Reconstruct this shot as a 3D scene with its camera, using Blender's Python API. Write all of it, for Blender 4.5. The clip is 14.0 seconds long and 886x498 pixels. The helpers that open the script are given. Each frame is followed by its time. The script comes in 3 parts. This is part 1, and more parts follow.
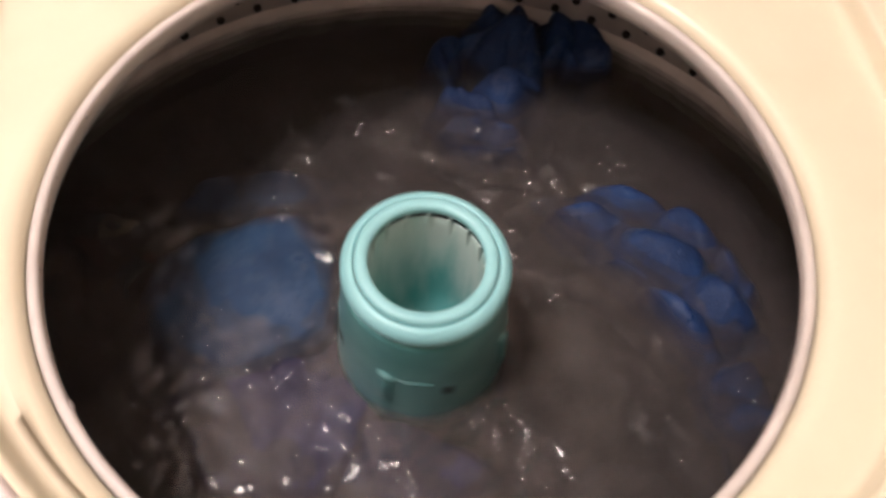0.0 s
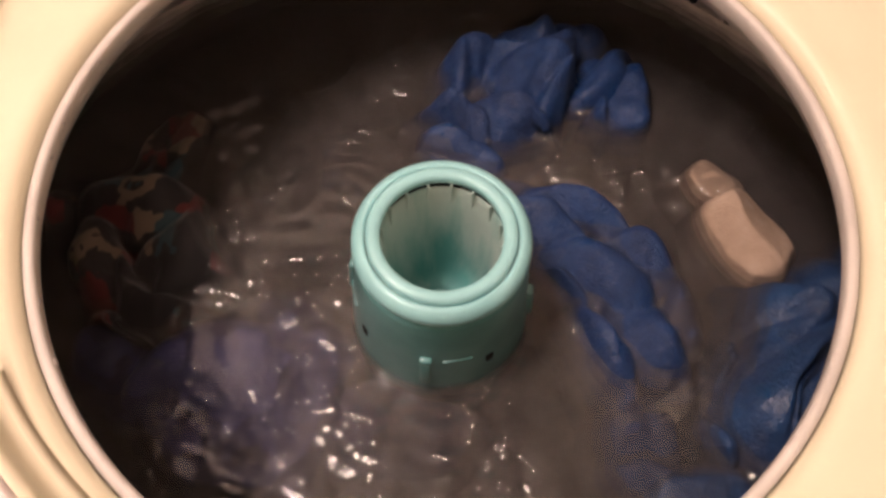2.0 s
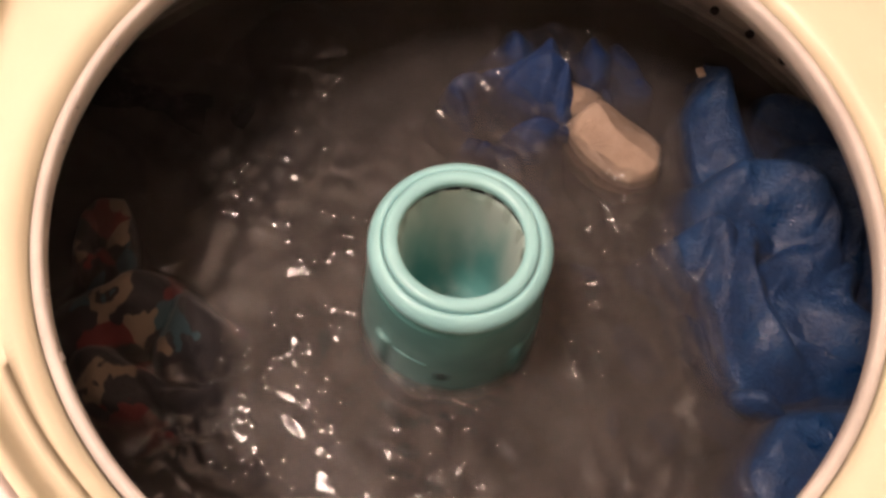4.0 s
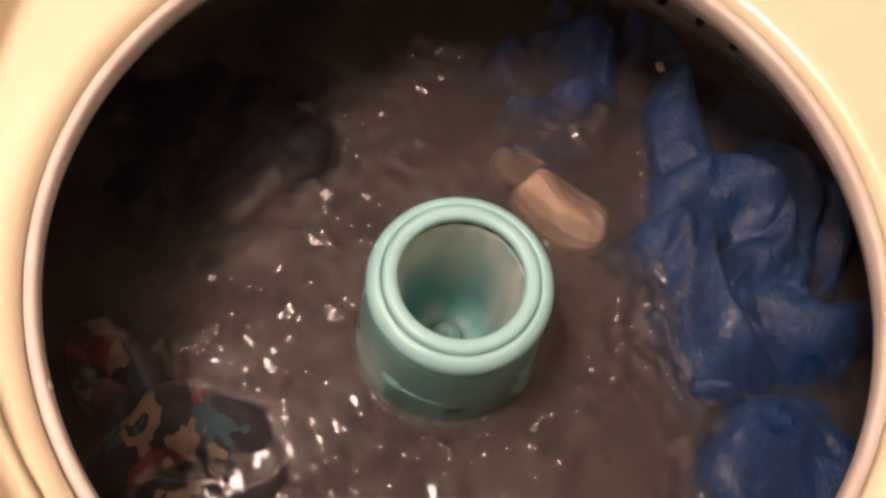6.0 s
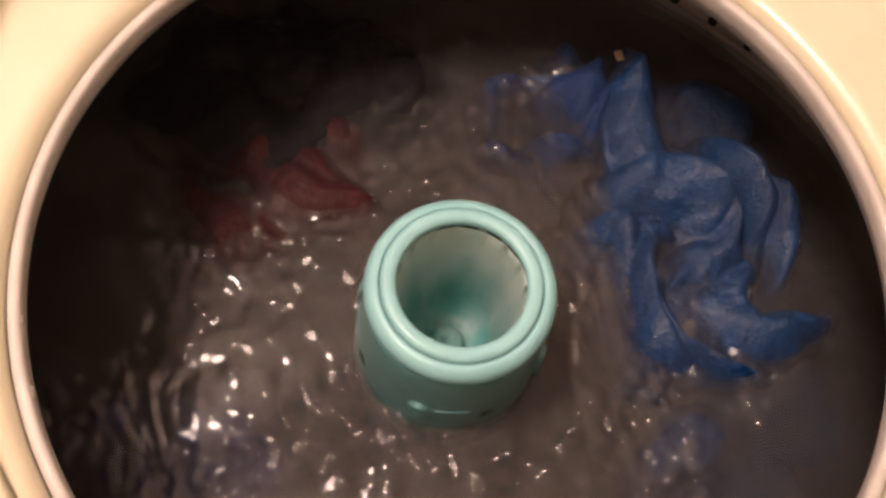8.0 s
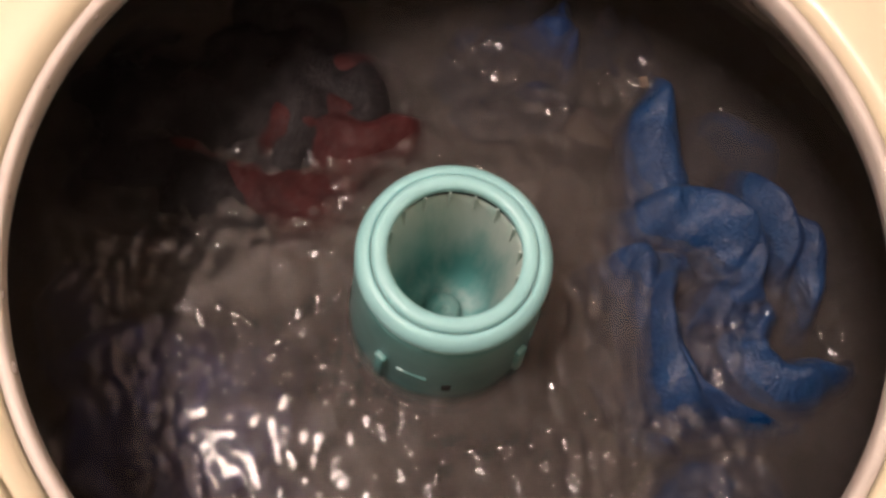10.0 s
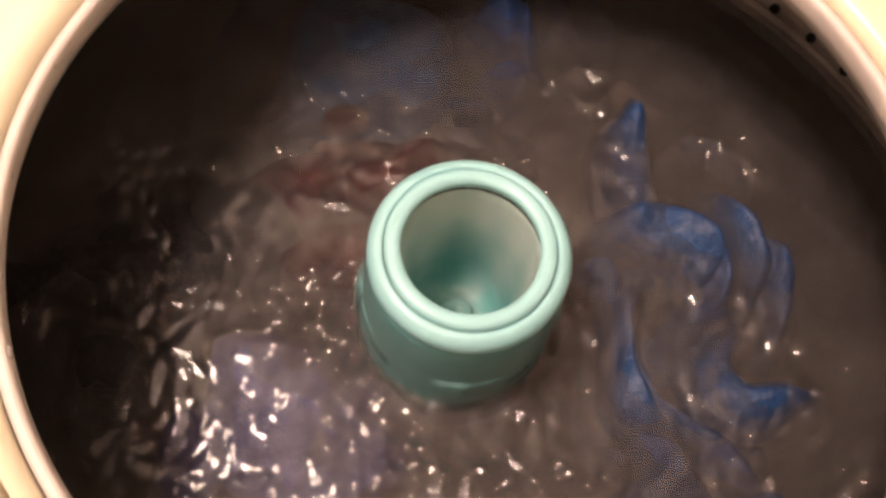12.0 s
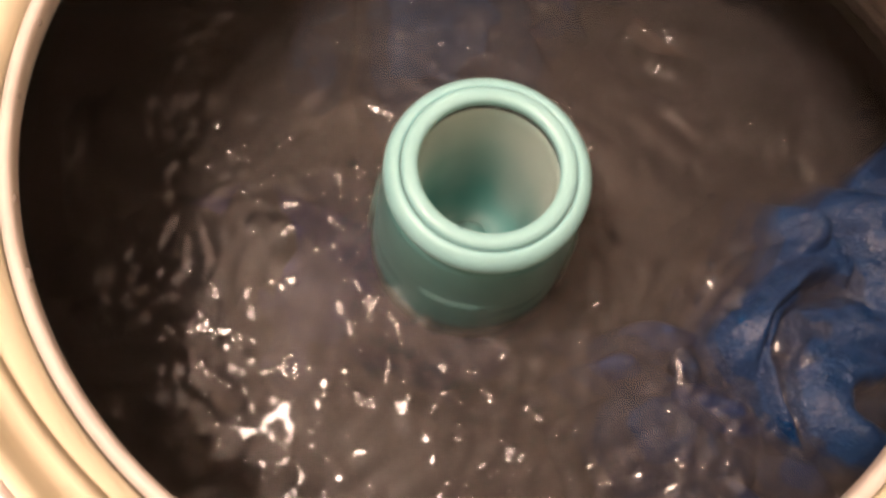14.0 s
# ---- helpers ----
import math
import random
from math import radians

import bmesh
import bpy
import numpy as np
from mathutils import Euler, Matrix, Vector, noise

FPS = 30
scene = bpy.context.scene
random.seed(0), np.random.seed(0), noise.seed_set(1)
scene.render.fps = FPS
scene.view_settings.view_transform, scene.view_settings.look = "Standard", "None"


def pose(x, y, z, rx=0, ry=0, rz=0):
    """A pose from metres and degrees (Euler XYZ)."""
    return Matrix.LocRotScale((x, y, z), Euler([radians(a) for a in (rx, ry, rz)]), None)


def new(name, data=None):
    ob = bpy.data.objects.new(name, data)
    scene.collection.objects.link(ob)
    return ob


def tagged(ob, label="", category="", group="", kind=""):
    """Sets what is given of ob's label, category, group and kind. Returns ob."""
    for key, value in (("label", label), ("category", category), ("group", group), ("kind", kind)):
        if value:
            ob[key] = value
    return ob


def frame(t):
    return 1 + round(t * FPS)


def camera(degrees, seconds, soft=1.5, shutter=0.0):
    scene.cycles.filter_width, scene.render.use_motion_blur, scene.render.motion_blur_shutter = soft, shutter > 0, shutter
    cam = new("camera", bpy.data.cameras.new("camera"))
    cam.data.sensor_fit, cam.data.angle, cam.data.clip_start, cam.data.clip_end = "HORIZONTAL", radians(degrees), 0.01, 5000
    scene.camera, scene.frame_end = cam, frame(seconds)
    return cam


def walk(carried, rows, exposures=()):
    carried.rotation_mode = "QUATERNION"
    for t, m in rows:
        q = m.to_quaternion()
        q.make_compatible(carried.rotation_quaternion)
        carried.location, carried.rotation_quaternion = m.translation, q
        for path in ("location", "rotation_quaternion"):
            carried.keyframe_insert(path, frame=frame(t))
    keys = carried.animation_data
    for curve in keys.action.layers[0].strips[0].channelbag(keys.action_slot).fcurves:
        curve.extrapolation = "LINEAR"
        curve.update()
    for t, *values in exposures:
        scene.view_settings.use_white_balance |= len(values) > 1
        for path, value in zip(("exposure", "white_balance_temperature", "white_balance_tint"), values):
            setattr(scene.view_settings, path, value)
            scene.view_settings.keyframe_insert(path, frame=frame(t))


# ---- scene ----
# metres; the origin is the centre of the round opening, z = 0 at the grey ring under its lip
cam = camera(57.0, 14.0, soft=3.0, shutter=0.9)
CAMERA_ROWS = [
    (0, pose(-0.0709, -0.1895, 0.3048, 30.24, -2.85, -17.82)),
    (0.5, pose(-0.0523, -0.1719, 0.3030, 29.57, -0.83, -16.08)),
    (1, pose(-0.0375, -0.1771, 0.3021, 27.87, 0.24, -14.53)),
    (1.5, pose(-0.0430, -0.1682, 0.2963, 27.22, -1.34, -11.44)),
    (2, pose(-0.0395, -0.1736, 0.2947, 26.09, -0.71, -11.60)),
    (4.5, pose(-0.0575, -0.1558, 0.2852, 25.62, -3.62, -9.42)),
    (5, pose(-0.0576, -0.1450, 0.2867, 24.51, -3.93, -9.04)),
    (5.5, pose(-0.0499, -0.1314, 0.2899, 23.37, -3.32, -7.74)),
    (6, pose(-0.0533, -0.1360, 0.2933, 24.07, -4.87, -6.23)),
    (6.5, pose(-0.0439, -0.1337, 0.2875, 24.44, -4.06, -5.23)),
    (7, pose(-0.0416, -0.1432, 0.2882, 25.16, -3.88, -5.59)),
    (7.5, pose(-0.0469, -0.1291, 0.2867, 24.24, -4.66, -5.17)),
    (8, pose(-0.0478, -0.1279, 0.2854, 23.59, -4.64, -5.18)),
    (8.5, pose(-0.0439, -0.1296, 0.2831, 23.82, -4.23, -5.48)),
    (9, pose(-0.0429, -0.1278, 0.2807, 22.91, -4.29, -5.58)),
    (11.5, pose(-0.0339, -0.1147, 0.2785, 19.13, -3.00, -4.91)),
    (12, pose(-0.0442, -0.1306, 0.2617, 22.82, -4.00, -4.49)),
    (12.5, pose(-0.0390, -0.1382, 0.2576, 23.41, -2.61, -4.70)),
    (13, pose(-0.0332, -0.1513, 0.2462, 24.47, -0.64, -5.55)),
    (13.5, pose(-0.0400, -0.1470, 0.2462, 21.10, -1.40, -5.47)),
    (14, pose(-0.0547, -0.1366, 0.2528, 18.90, -4.05, -5.66)),
]
walk(cam, CAMERA_ROWS, exposures=[
    (0, 0.0, 5150, 0), (1, -0.1, 5600, 3), (2, -0.08, 5900, 6), (4.5, 0.02, 6150, 7), (6.5, -0.05, 6450, 12), (8, -0.1, 6100, 7),
    (9, -0.2, 5650, 3), (11.5, 0.25, 6100, 6), (12.5, 0.40, 6400, 10), (13.5, 0.36, 6450, 8), (14, 0.24, 6450, 7)])

# ---- light: one warm ceiling lamp in a small laundry room ----
world = bpy.data.worlds.new("world")
scene.world = world
world.use_nodes = True
world.node_tree.nodes["Background"].inputs["Color"].default_value = (0.9, 0.8, 0.7, 1)
world.node_tree.nodes["Background"].inputs["Strength"].default_value = 0.02
LAMP = Vector((-0.56, 0.05, 1.42))
bulb_data = bpy.data.lights.new("ceiling_bulb", "POINT")
bulb_data.shadow_soft_size = 0.17
bulb_data.energy, bulb_data.color = 70.0, (1.0, 0.725, 0.635)
bulb = new("ceiling_bulb", bulb_data)
bulb.location = LAMP

WATER_Z = -0.129
MACHINE_SIZE = 0.78  # the round opening is 0.34 m across
MACHINE_TURN = -11.0


# ---- materials ----
def material(name, base, rough=0.5, metal=0.0, **extra):
    m = bpy.data.materials.new(name)
    m.use_nodes = True
    b = m.node_tree.nodes["Principled BSDF"]
    b.inputs["Base Color"].default_value = (*base, 1)
    b.inputs["Roughness"].default_value = rough
    b.inputs["Metallic"].default_value = metal
    for key, value in extra.items():
        b.inputs[key.replace("_", " ")].default_value = value
    return m, m.node_tree, b


def node(tree, kind, **values):
    n = tree.nodes.new(kind)
    for key, value in values.items():
        n.inputs[key.replace("_", " ")].default_value = value
    return n


def noise_of(tree, scale, detail=4.0, rough=0.55, distort=0.0):
    coords = tree.nodes.new("ShaderNodeTexCoord")
    n = node(tree, "ShaderNodeTexNoise", Scale=scale, Detail=detail, Roughness=rough, Distortion=distort)
    tree.links.new(coords.outputs["Object"], n.inputs["Vector"])
    return n


def ramp(tree, source, stops):
    r = tree.nodes.new("ShaderNodeValToRGB")
    while len(r.color_ramp.elements) < len(stops):
        r.color_ramp.elements.new(0.5)
    for e, (p, c) in zip(r.color_ramp.elements, stops):
        e.position, e.color = p, (*c, 1)
    tree.links.new(source, r.inputs["Fac"])
    return r


def bump(tree, bsdf, source, strength, distance):
    b = node(tree, "ShaderNodeBump", Strength=strength, Distance=distance)
    tree.links.new(source, b.inputs["Height"])
    before = bsdf.inputs["Normal"].links
    if before:
        tree.links.new(before[0].from_socket, b.inputs["Normal"])
    tree.links.new(b.outputs["Normal"], bsdf.inputs["Normal"])


def mottled(name, dark, light, scale, rough, bump_scale=0.0, bump_mm=0.0, detail=5.0, low=0.35, high=0.65, **extra):
    m, tree, b = material(name, light, rough, **extra)
    n = noise_of(tree, scale, detail)
    r = ramp(tree, n.outputs["Fac"], [(low, dark), (high, light)])
    tree.links.new(r.outputs["Color"], b.inputs["Base Color"])
    if bump_scale:
        bump(tree, b, noise_of(tree, bump_scale, 3.0).outputs["Fac"], 1.0, bump_mm / 1000)
    return m


ENAMEL = mottled("almond_enamel", (0.64, 0.60, 0.43), (0.69, 0.65, 0.475), 9, 0.3, 60, 0.08, Coat_Weight=0.3)
RING = mottled("grey_ring_plastic", (0.47, 0.44, 0.40), (0.58, 0.55, 0.50), 22, 0.42, 140, 0.15)
SCALE_CRUST = mottled("lime_crust", (0.24, 0.215, 0.19), (0.36, 0.325, 0.29), 300, 0.8, 600, 0.4)
BASKET = mottled("basket_pale_enamel", (0.42, 0.385, 0.35), (0.52, 0.48, 0.44), 30, 0.32, 90, 0.2)
HOLE = mottled("hole_dark", (0.006, 0.005, 0.004), (0.014, 0.011, 0.010), 50, 0.8)
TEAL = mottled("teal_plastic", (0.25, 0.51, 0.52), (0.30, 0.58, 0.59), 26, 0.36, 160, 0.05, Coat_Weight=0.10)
# the cap's teal, wet, with the shade of the post's upright sides painted in
WET_SHADED_TEAL = mottled("wet_shaded_teal_plastic", (0.085, 0.235, 0.225), (0.14, 0.32, 0.31), 22, 0.3, 160, 0.05, Coat_Weight=0.3)


def shaded_residue_plastic():
    """Teal plastic under soap residue that ran down in soft upright streaks, with shade painted in below."""
    m, tree, b = material("residue_lined_shaded_plastic", (0.4, 0.52, 0.49), 0.55)
    n = noise_of(tree, 38, 5, 0.6)
    squash = node(tree, "ShaderNodeMapping", Scale=(1.0, 1.0, 0.22))
    tree.links.new(n.inputs["Vector"].links[0].from_socket, squash.inputs["Vector"])
    tree.links.new(squash.outputs["Vector"], n.inputs["Vector"])
    coords = tree.nodes.new("ShaderNodeTexCoord")
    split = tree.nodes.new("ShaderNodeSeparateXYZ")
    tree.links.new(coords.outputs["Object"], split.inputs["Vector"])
    # height gradient that paints the shade deep in the cup into the colour
    depth_shade = node(tree, "ShaderNodeMapRange", From_Min=-0.185, From_Max=-0.105, To_Min=-0.26, To_Max=0.10)
    tree.links.new(split.outputs["Z"], depth_shade.inputs["Value"])
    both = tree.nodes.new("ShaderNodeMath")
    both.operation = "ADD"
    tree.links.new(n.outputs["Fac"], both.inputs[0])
    tree.links.new(depth_shade.outputs["Result"], both.inputs[1])
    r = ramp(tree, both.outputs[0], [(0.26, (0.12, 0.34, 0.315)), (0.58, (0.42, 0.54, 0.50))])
    tree.links.new(r.outputs["Color"], b.inputs["Base Color"])
    bump(tree, b, noise_of(tree, 160, 3).outputs["Fac"], 0.6, 0.0003)
    return m


CUP = shaded_residue_plastic()
GRIME = mottled("groove_grime", (0.16, 0.19, 0.15), (0.26, 0.30, 0.25), 60, 0.7)
WALL = mottled("wall_paint", (0.66, 0.58, 0.49), (0.72, 0.64, 0.55), 5, 0.7, 120, 0.3)
CEILING = mottled("ceiling_paint", (0.74, 0.70, 0.64), (0.80, 0.76, 0.70), 6, 0.8, 90, 0.4)
FLOOR = mottled("floor_vinyl", (0.22, 0.18, 0.14), (0.32, 0.27, 0.21), 7, 0.5, 50, 0.3)
TRIM = mottled("worn_metal_trim", (0.42, 0.37, 0.33), (0.58, 0.53, 0.48), 40, 0.45, 120, 0.1, Metallic=0.3)


def lamp_glass():
    m, tree, b = material("lit_lamp_glass", (0.9, 0.85, 0.75), 0.4)
    b.inputs["Emission Color"].default_value = (1.0, 0.745, 0.63, 1)
    b.inputs["Emission Strength"].default_value = 3.0
    return m


LAMP_GLASS = lamp_glass()


def fabric(name, dark, light, weave=900.0, fuzz=0.4, rough=0.75, wet=0.28):
    """Wet terry or knit: mottled colour, fine loops, soft creases."""
    m, tree, b = material(name, light, rough, Sheen_Weight=0.08 * fuzz, Sheen_Roughness=0.5, Coat_Weight=wet, Coat_Roughness=0.16, Specular_IOR_Level=min(0.5, 1.8 * wet))
    n = noise_of(tree, 28, 6, 0.65)
    r = ramp(tree, n.outputs["Fac"], [(0.30, dark), (0.68, light)])
    tree.links.new(r.outputs["Color"], b.inputs["Base Color"])
    gloss = ramp(tree, noise_of(tree, 45, 6, 0.75).outputs["Fac"], [(0.50, (0.85, 0.85, 0.85)), (0.66, (0.22, 0.22, 0.22))])
    tree.links.new(gloss.outputs["Color"], b.inputs["Roughness"])
    bump(tree, b, noise_of(tree, 0.6 * weave, 2).outputs["Fac"], 1.0, 0.0010)
    bump(tree, b, noise_of(tree, 90, 4).outputs["Fac"], 0.7, 0.0012)
    tree.links.new(b.inputs["Normal"].links[0].from_socket, b.inputs["Coat Normal"])
    return m


BLUE_TERRY = fabric("royal_blue_terry", (0.0012, 0.014, 0.058), (0.003, 0.038, 0.125))
BLUE_KNIT = fabric("deep_blue_knit", (0.0012, 0.013, 0.062), (0.003, 0.034, 0.135), 1200, 0.25)
STEEL_BLUE = fabric("steel_blue_cotton", (0.008, 0.028, 0.075), (0.018, 0.056, 0.130), 1400, 0.2)
BEIGE = fabric("beige_cotton", (0.28, 0.20, 0.14), (0.45, 0.34, 0.25), 1400, 0.2)
INDIGO = fabric("indigo_cotton", (0.015, 0.017, 0.064), (0.032, 0.035, 0.125), 1300, 0.2)
MAROON = fabric("maroon_cotton", (0.018, 0.005, 0.005), (0.050, 0.009, 0.009), 1200, 0.2, wet=0.12)


def striped_fabric():
    m, tree, b = material("striped_print", (0.3, 0.2, 0.15), 0.7, Sheen_Weight=0.2)
    coords = tree.nodes.new("ShaderNodeTexCoord")
    wob = noise_of(tree, 30, 3)
    mixv = node(tree, "ShaderNodeVectorMath")
    mixv.operation = "MULTIPLY_ADD"
    mixv.inputs[1].default_value = (0.06, 0.06, 0.06)
    tree.links.new(wob.outputs["Color"], mixv.inputs[0])
    tree.links.new(coords.outputs["Object"], mixv.inputs[2])
    w = node(tree, "ShaderNodeTexVoronoi", Scale=52.0)
    tree.links.new(mixv.outputs["Vector"], w.inputs["Vector"])
    first = tree.nodes.new("ShaderNodeSeparateColor")
    tree.links.new(w.outputs["Color"], first.inputs["Color"])
    r = ramp(tree, first.outputs["Red"], [(0.0, (0.010, 0.008, 0.010)), (0.48, (0.10, 0.011, 0.012)), (0.62, (0.014, 0.011, 0.014)),
                                          (0.80, (0.16, 0.12, 0.085)), (0.88, (0.020, 0.055, 0.070)), (0.95, (0.012, 0.010, 0.012))])
    r.color_ramp.interpolation = "CONSTANT"
    tree.links.new(r.outputs["Color"], b.inputs["Base Color"])
    bump(tree, b, noise_of(tree, 900, 2).outputs["Fac"], 0.8, 0.001)
    return m


STRIPES = striped_fabric()
BLACK = fabric("black_cotton", (0.006, 0.0055, 0.006), (0.012, 0.010, 0.011), 1300, 0.1, wet=0.12)
MURK = (0.082, 0.073, 0.068)


def cloudy_layer(name, low, high, scale, seed_shift):
    """Dirty water: wash soil and lint hang in it in drifting clouds."""
    m = bpy.data.materials.new(name)
    m.use_nodes = True
    tree = m.node_tree
    tree.nodes.clear()
    out = tree.nodes.new("ShaderNodeOutputMaterial")
    mix = tree.nodes.new("ShaderNodeMixShader")
    clear = tree.nodes.new("ShaderNodeBsdfTransparent")
    soil = tree.nodes.new("ShaderNodeBsdfDiffuse")
    n = noise_of(tree, scale, 9, 0.68, 1.4)
    shift = node(tree, "ShaderNodeMapping", Location=(seed_shift, seed_shift * 0.7, 0))
    link = n.inputs["Vector"].links[0].from_socket
    tree.links.new(link, shift.inputs["Vector"])
    tree.links.new(shift.outputs["Vector"], n.inputs["Vector"])
    c = ramp(tree, n.outputs["Fac"], [(0.30, tuple(0.6 * v for v in MURK)), (0.74, tuple(1.7 * v for v in MURK))])
    f = ramp(tree, n.outputs["Fac"], [(0.30, (low,) * 3), (0.70, (high,) * 3)])
    tree.links.new(c.outputs["Color"], soil.inputs["Color"])
    tree.links.new(f.outputs["Color"], mix.inputs["Fac"])
    tree.links.new(clear.outputs[0], mix.inputs[1])
    tree.links.new(soil.outputs[0], mix.inputs[2])
    tree.links.new(mix.outputs[0], out.inputs["Surface"])
    return m, tree, mix, out


def water_surface_material():
    m, tree, mix, out = cloudy_layer("dirty_wash_water", 0.07, 0.32, 20, 0.0)
    gloss = node(tree, "ShaderNodeBsdfGlossy", Roughness=0.015)
    fresnel = node(tree, "ShaderNodeFresnel", IOR=1.42)
    top = tree.nodes.new("ShaderNodeMixShader")
    # fine crinkles, strong in patches
    fine = noise_of(tree, 210, 2, 0.6, 0.9)
    where = ramp(tree, noise_of(tree, 17, 2).outputs["Fac"], [(0.44, (0.15,) * 3), (0.60, (1.0,) * 3)])
    crinkle = tree.nodes.new("ShaderNodeMath")
    crinkle.operation = "MULTIPLY"
    tree.links.new(fine.outputs["Fac"], crinkle.inputs[0])
    tree.links.new(where.outputs["Color"], crinkle.inputs[1])
    b = node(tree, "ShaderNodeBump", Strength=0.9, Distance=0.00016)
    tree.links.new(crinkle.outputs[0], b.inputs["Height"])
    tree.links.new(b.outputs["Normal"], gloss.inputs["Normal"])
    shine = tree.nodes.new("ShaderNodeMath")
    shine.operation = "MINIMUM"
    shine.inputs[1].default_value = 0.12
    tree.links.new(fresnel.outputs["Fac"], shine.inputs[0])
    tree.links.new(shine.outputs[0], top.inputs["Fac"])
    tree.links.new(mix.outputs[0], top.inputs[1])
    tree.links.new(gloss.outputs[0], top.inputs[2])
    tree.links.new(top.outputs[0], out.inputs["Surface"])
    return m


WATER = water_surface_material()
CLOUD_LAYERS = [cloudy_layer("suspended_soil", lo, hi, sc, sh)[0] for lo, hi, sc, sh in
                ((0.14, 0.36, 24, 3.1), (0.20, 0.44, 14, 7.7), (0.28, 0.50, 11, 1.2), (0.38, 0.60, 9, 5.2), (1.0, 1.0, 7, 9.4))]


def bubble_material():
    m, tree, b = material("soap_film", (0.45, 0.43, 0.40), 0.06, IOR=1.3, Alpha=0.11)
    bump(tree, b, noise_of(tree, 300, 2).outputs["Fac"], 0.3, 0.0005)
    return m


FILM = bubble_material()


# ---- mesh helpers ----
def mesh_of(name, verts, faces, mat, smooth=True):
    me = bpy.data.meshes.new(name)
    me.from_pydata([tuple(v) for v in verts], [], faces)
    me.materials.append(mat)
    if smooth:
        me.polygons.foreach_set("use_smooth", [True] * len(me.polygons))
    me.update()
    return me


def piece(name, me, parent=None, label="", m=None):
    ob = new(name, me)
    if parent:
        ob.parent = parent
    if m is not None:
        ob.matrix_basis = m
    return tagged(ob, label)


def part(name, bm, mat, parent, label="", smooth=True, m=None):
    me = bpy.data.meshes.new(name)
    bm.to_mesh(me)
    bm.free()
    me.materials.append(mat)
    if smooth:
        me.polygons.foreach_set("use_smooth", [True] * len(me.polygons))
    return piece(name, me, parent, label, m)


def lathe(name, profile, mat, parent, label="", steps=128, closed=True):
    """Turns a profile of (radius, z) round the z axis; closed joins its last point to its first."""
    a = np.linspace(0, 2 * np.pi, steps, endpoint=False)
    k = len(profile)
    verts = [(r * np.cos(t), r * np.sin(t), z) for t in a for r, z in profile]
    faces = []
    for i in range(steps):
        j = (i + 1) % steps
        for p in range(k if closed else k - 1):
            q = (p + 1) % k
            faces.append((i * k + p, j * k + p, j * k + q, i * k + q))
    me = mesh_of(name, verts, faces, mat)
    return piece(name, me, parent, label)


def rounded_box(size, bevel=0.002, segments=2):
    bm = bmesh.new()
    bmesh.ops.create_cube(bm, size=1.0, matrix=Matrix.Diagonal((*size, 1)))
    bmesh.ops.bevel(bm, geom=bm.edges[:], offset=bevel, segments=segments, affect="EDGES", profile=0.5)
    return bm


# ---- the room ----
def room():
    x0, x1, y0, y1, z0, z1 = -1.7, 1.2, -1.5, 0.62, -0.93, 1.68
    t = 0.10
    for name, c, s, mat in (("wall_north", (0.5 * (x0 + x1), y1 + t / 2, 0.5 * (z0 + z1)), (x1 - x0, t, z1 - z0), WALL),
                            ("wall_south", (0.5 * (x0 + x1), y0 - t / 2, 0.5 * (z0 + z1)), (x1 - x0, t, z1 - z0), WALL),
                            ("wall_west", (x0 - t / 2, 0.5 * (y0 + y1), 0.5 * (z0 + z1)), (t, y1 - y0 + 2 * t, z1 - z0), WALL),
                            ("wall_east", (x1 + t / 2, 0.5 * (y0 + y1), 0.5 * (z0 + z1)), (t, y1 - y0 + 2 * t, z1 - z0), WALL),
                            ("floor", (0.5 * (x0 + x1), 0.5 * (y0 + y1), z0 - t / 2), (x1 - x0 + 2 * t, y1 - y0 + 2 * t, t), FLOOR),
                            ("ceiling", (0.5 * (x0 + x1), 0.5 * (y0 + y1), z1 + t / 2), (x1 - x0 + 2 * t, y1 - y0 + 2 * t, t), CEILING)):
        ob = part(name, rounded_box(s, 0.001, 1), mat, None, smooth=False, m=pose(*c))
        tagged(ob, "plain painted " + name.split("_")[0] + " of a small laundry room", name.split("_")[0], kind="structure")
    light = new("ceiling_light")
    light.location = (LAMP.x, LAMP.y, z1)
    lathe("base", [(0.0, 0.0), (0.16, 0.0), (0.165, -0.008), (0.16, -0.02), (0.0, -0.02)], TRIM, light, steps=48, closed=False)
    lathe("shade", [(0.15, -0.02), (0.152, -0.045), (0.13, -0.075), (0.08, -0.092), (0.0, -0.097)], LAMP_GLASS, light, "lit frosted glass shade", steps=48, closed=False)
    tagged(light, "lit round frosted glass lamp on the ceiling", "ceiling light")


room()


# ---- the washing machine ----
def edge_of_recess(a):
    """Distance from the opening's centre to the edge of the lid's recess: straight sides, a half round front."""
    cx, cy, r = 0.0175, 0.034, 0.275
    dx, dy = math.cos(a), math.sin(a)
    b = dx * cx + dy * cy
    d = b + math.sqrt(b * b - cx * cx - cy * cy + r * r)
    if d * dy > cy:
        side = (cx + r) / dx if dx > 1e-6 else (cx - r) / dx if dx < -1e-6 else 9.0
        back = 0.34 / dy
        d = min(side, back)
    return d


def edge_of_top(a):
    dx, dy = math.cos(a), math.sin(a)
    sx = 0.445 / dx if dx > 1e-6 else -0.445 / dx if dx < -1e-6 else 9.0
    sy = 0.47 / dy if dy > 1e-6 else -0.42 / dy if dy < -1e-6 else 9.0
    return min(sx, sy)


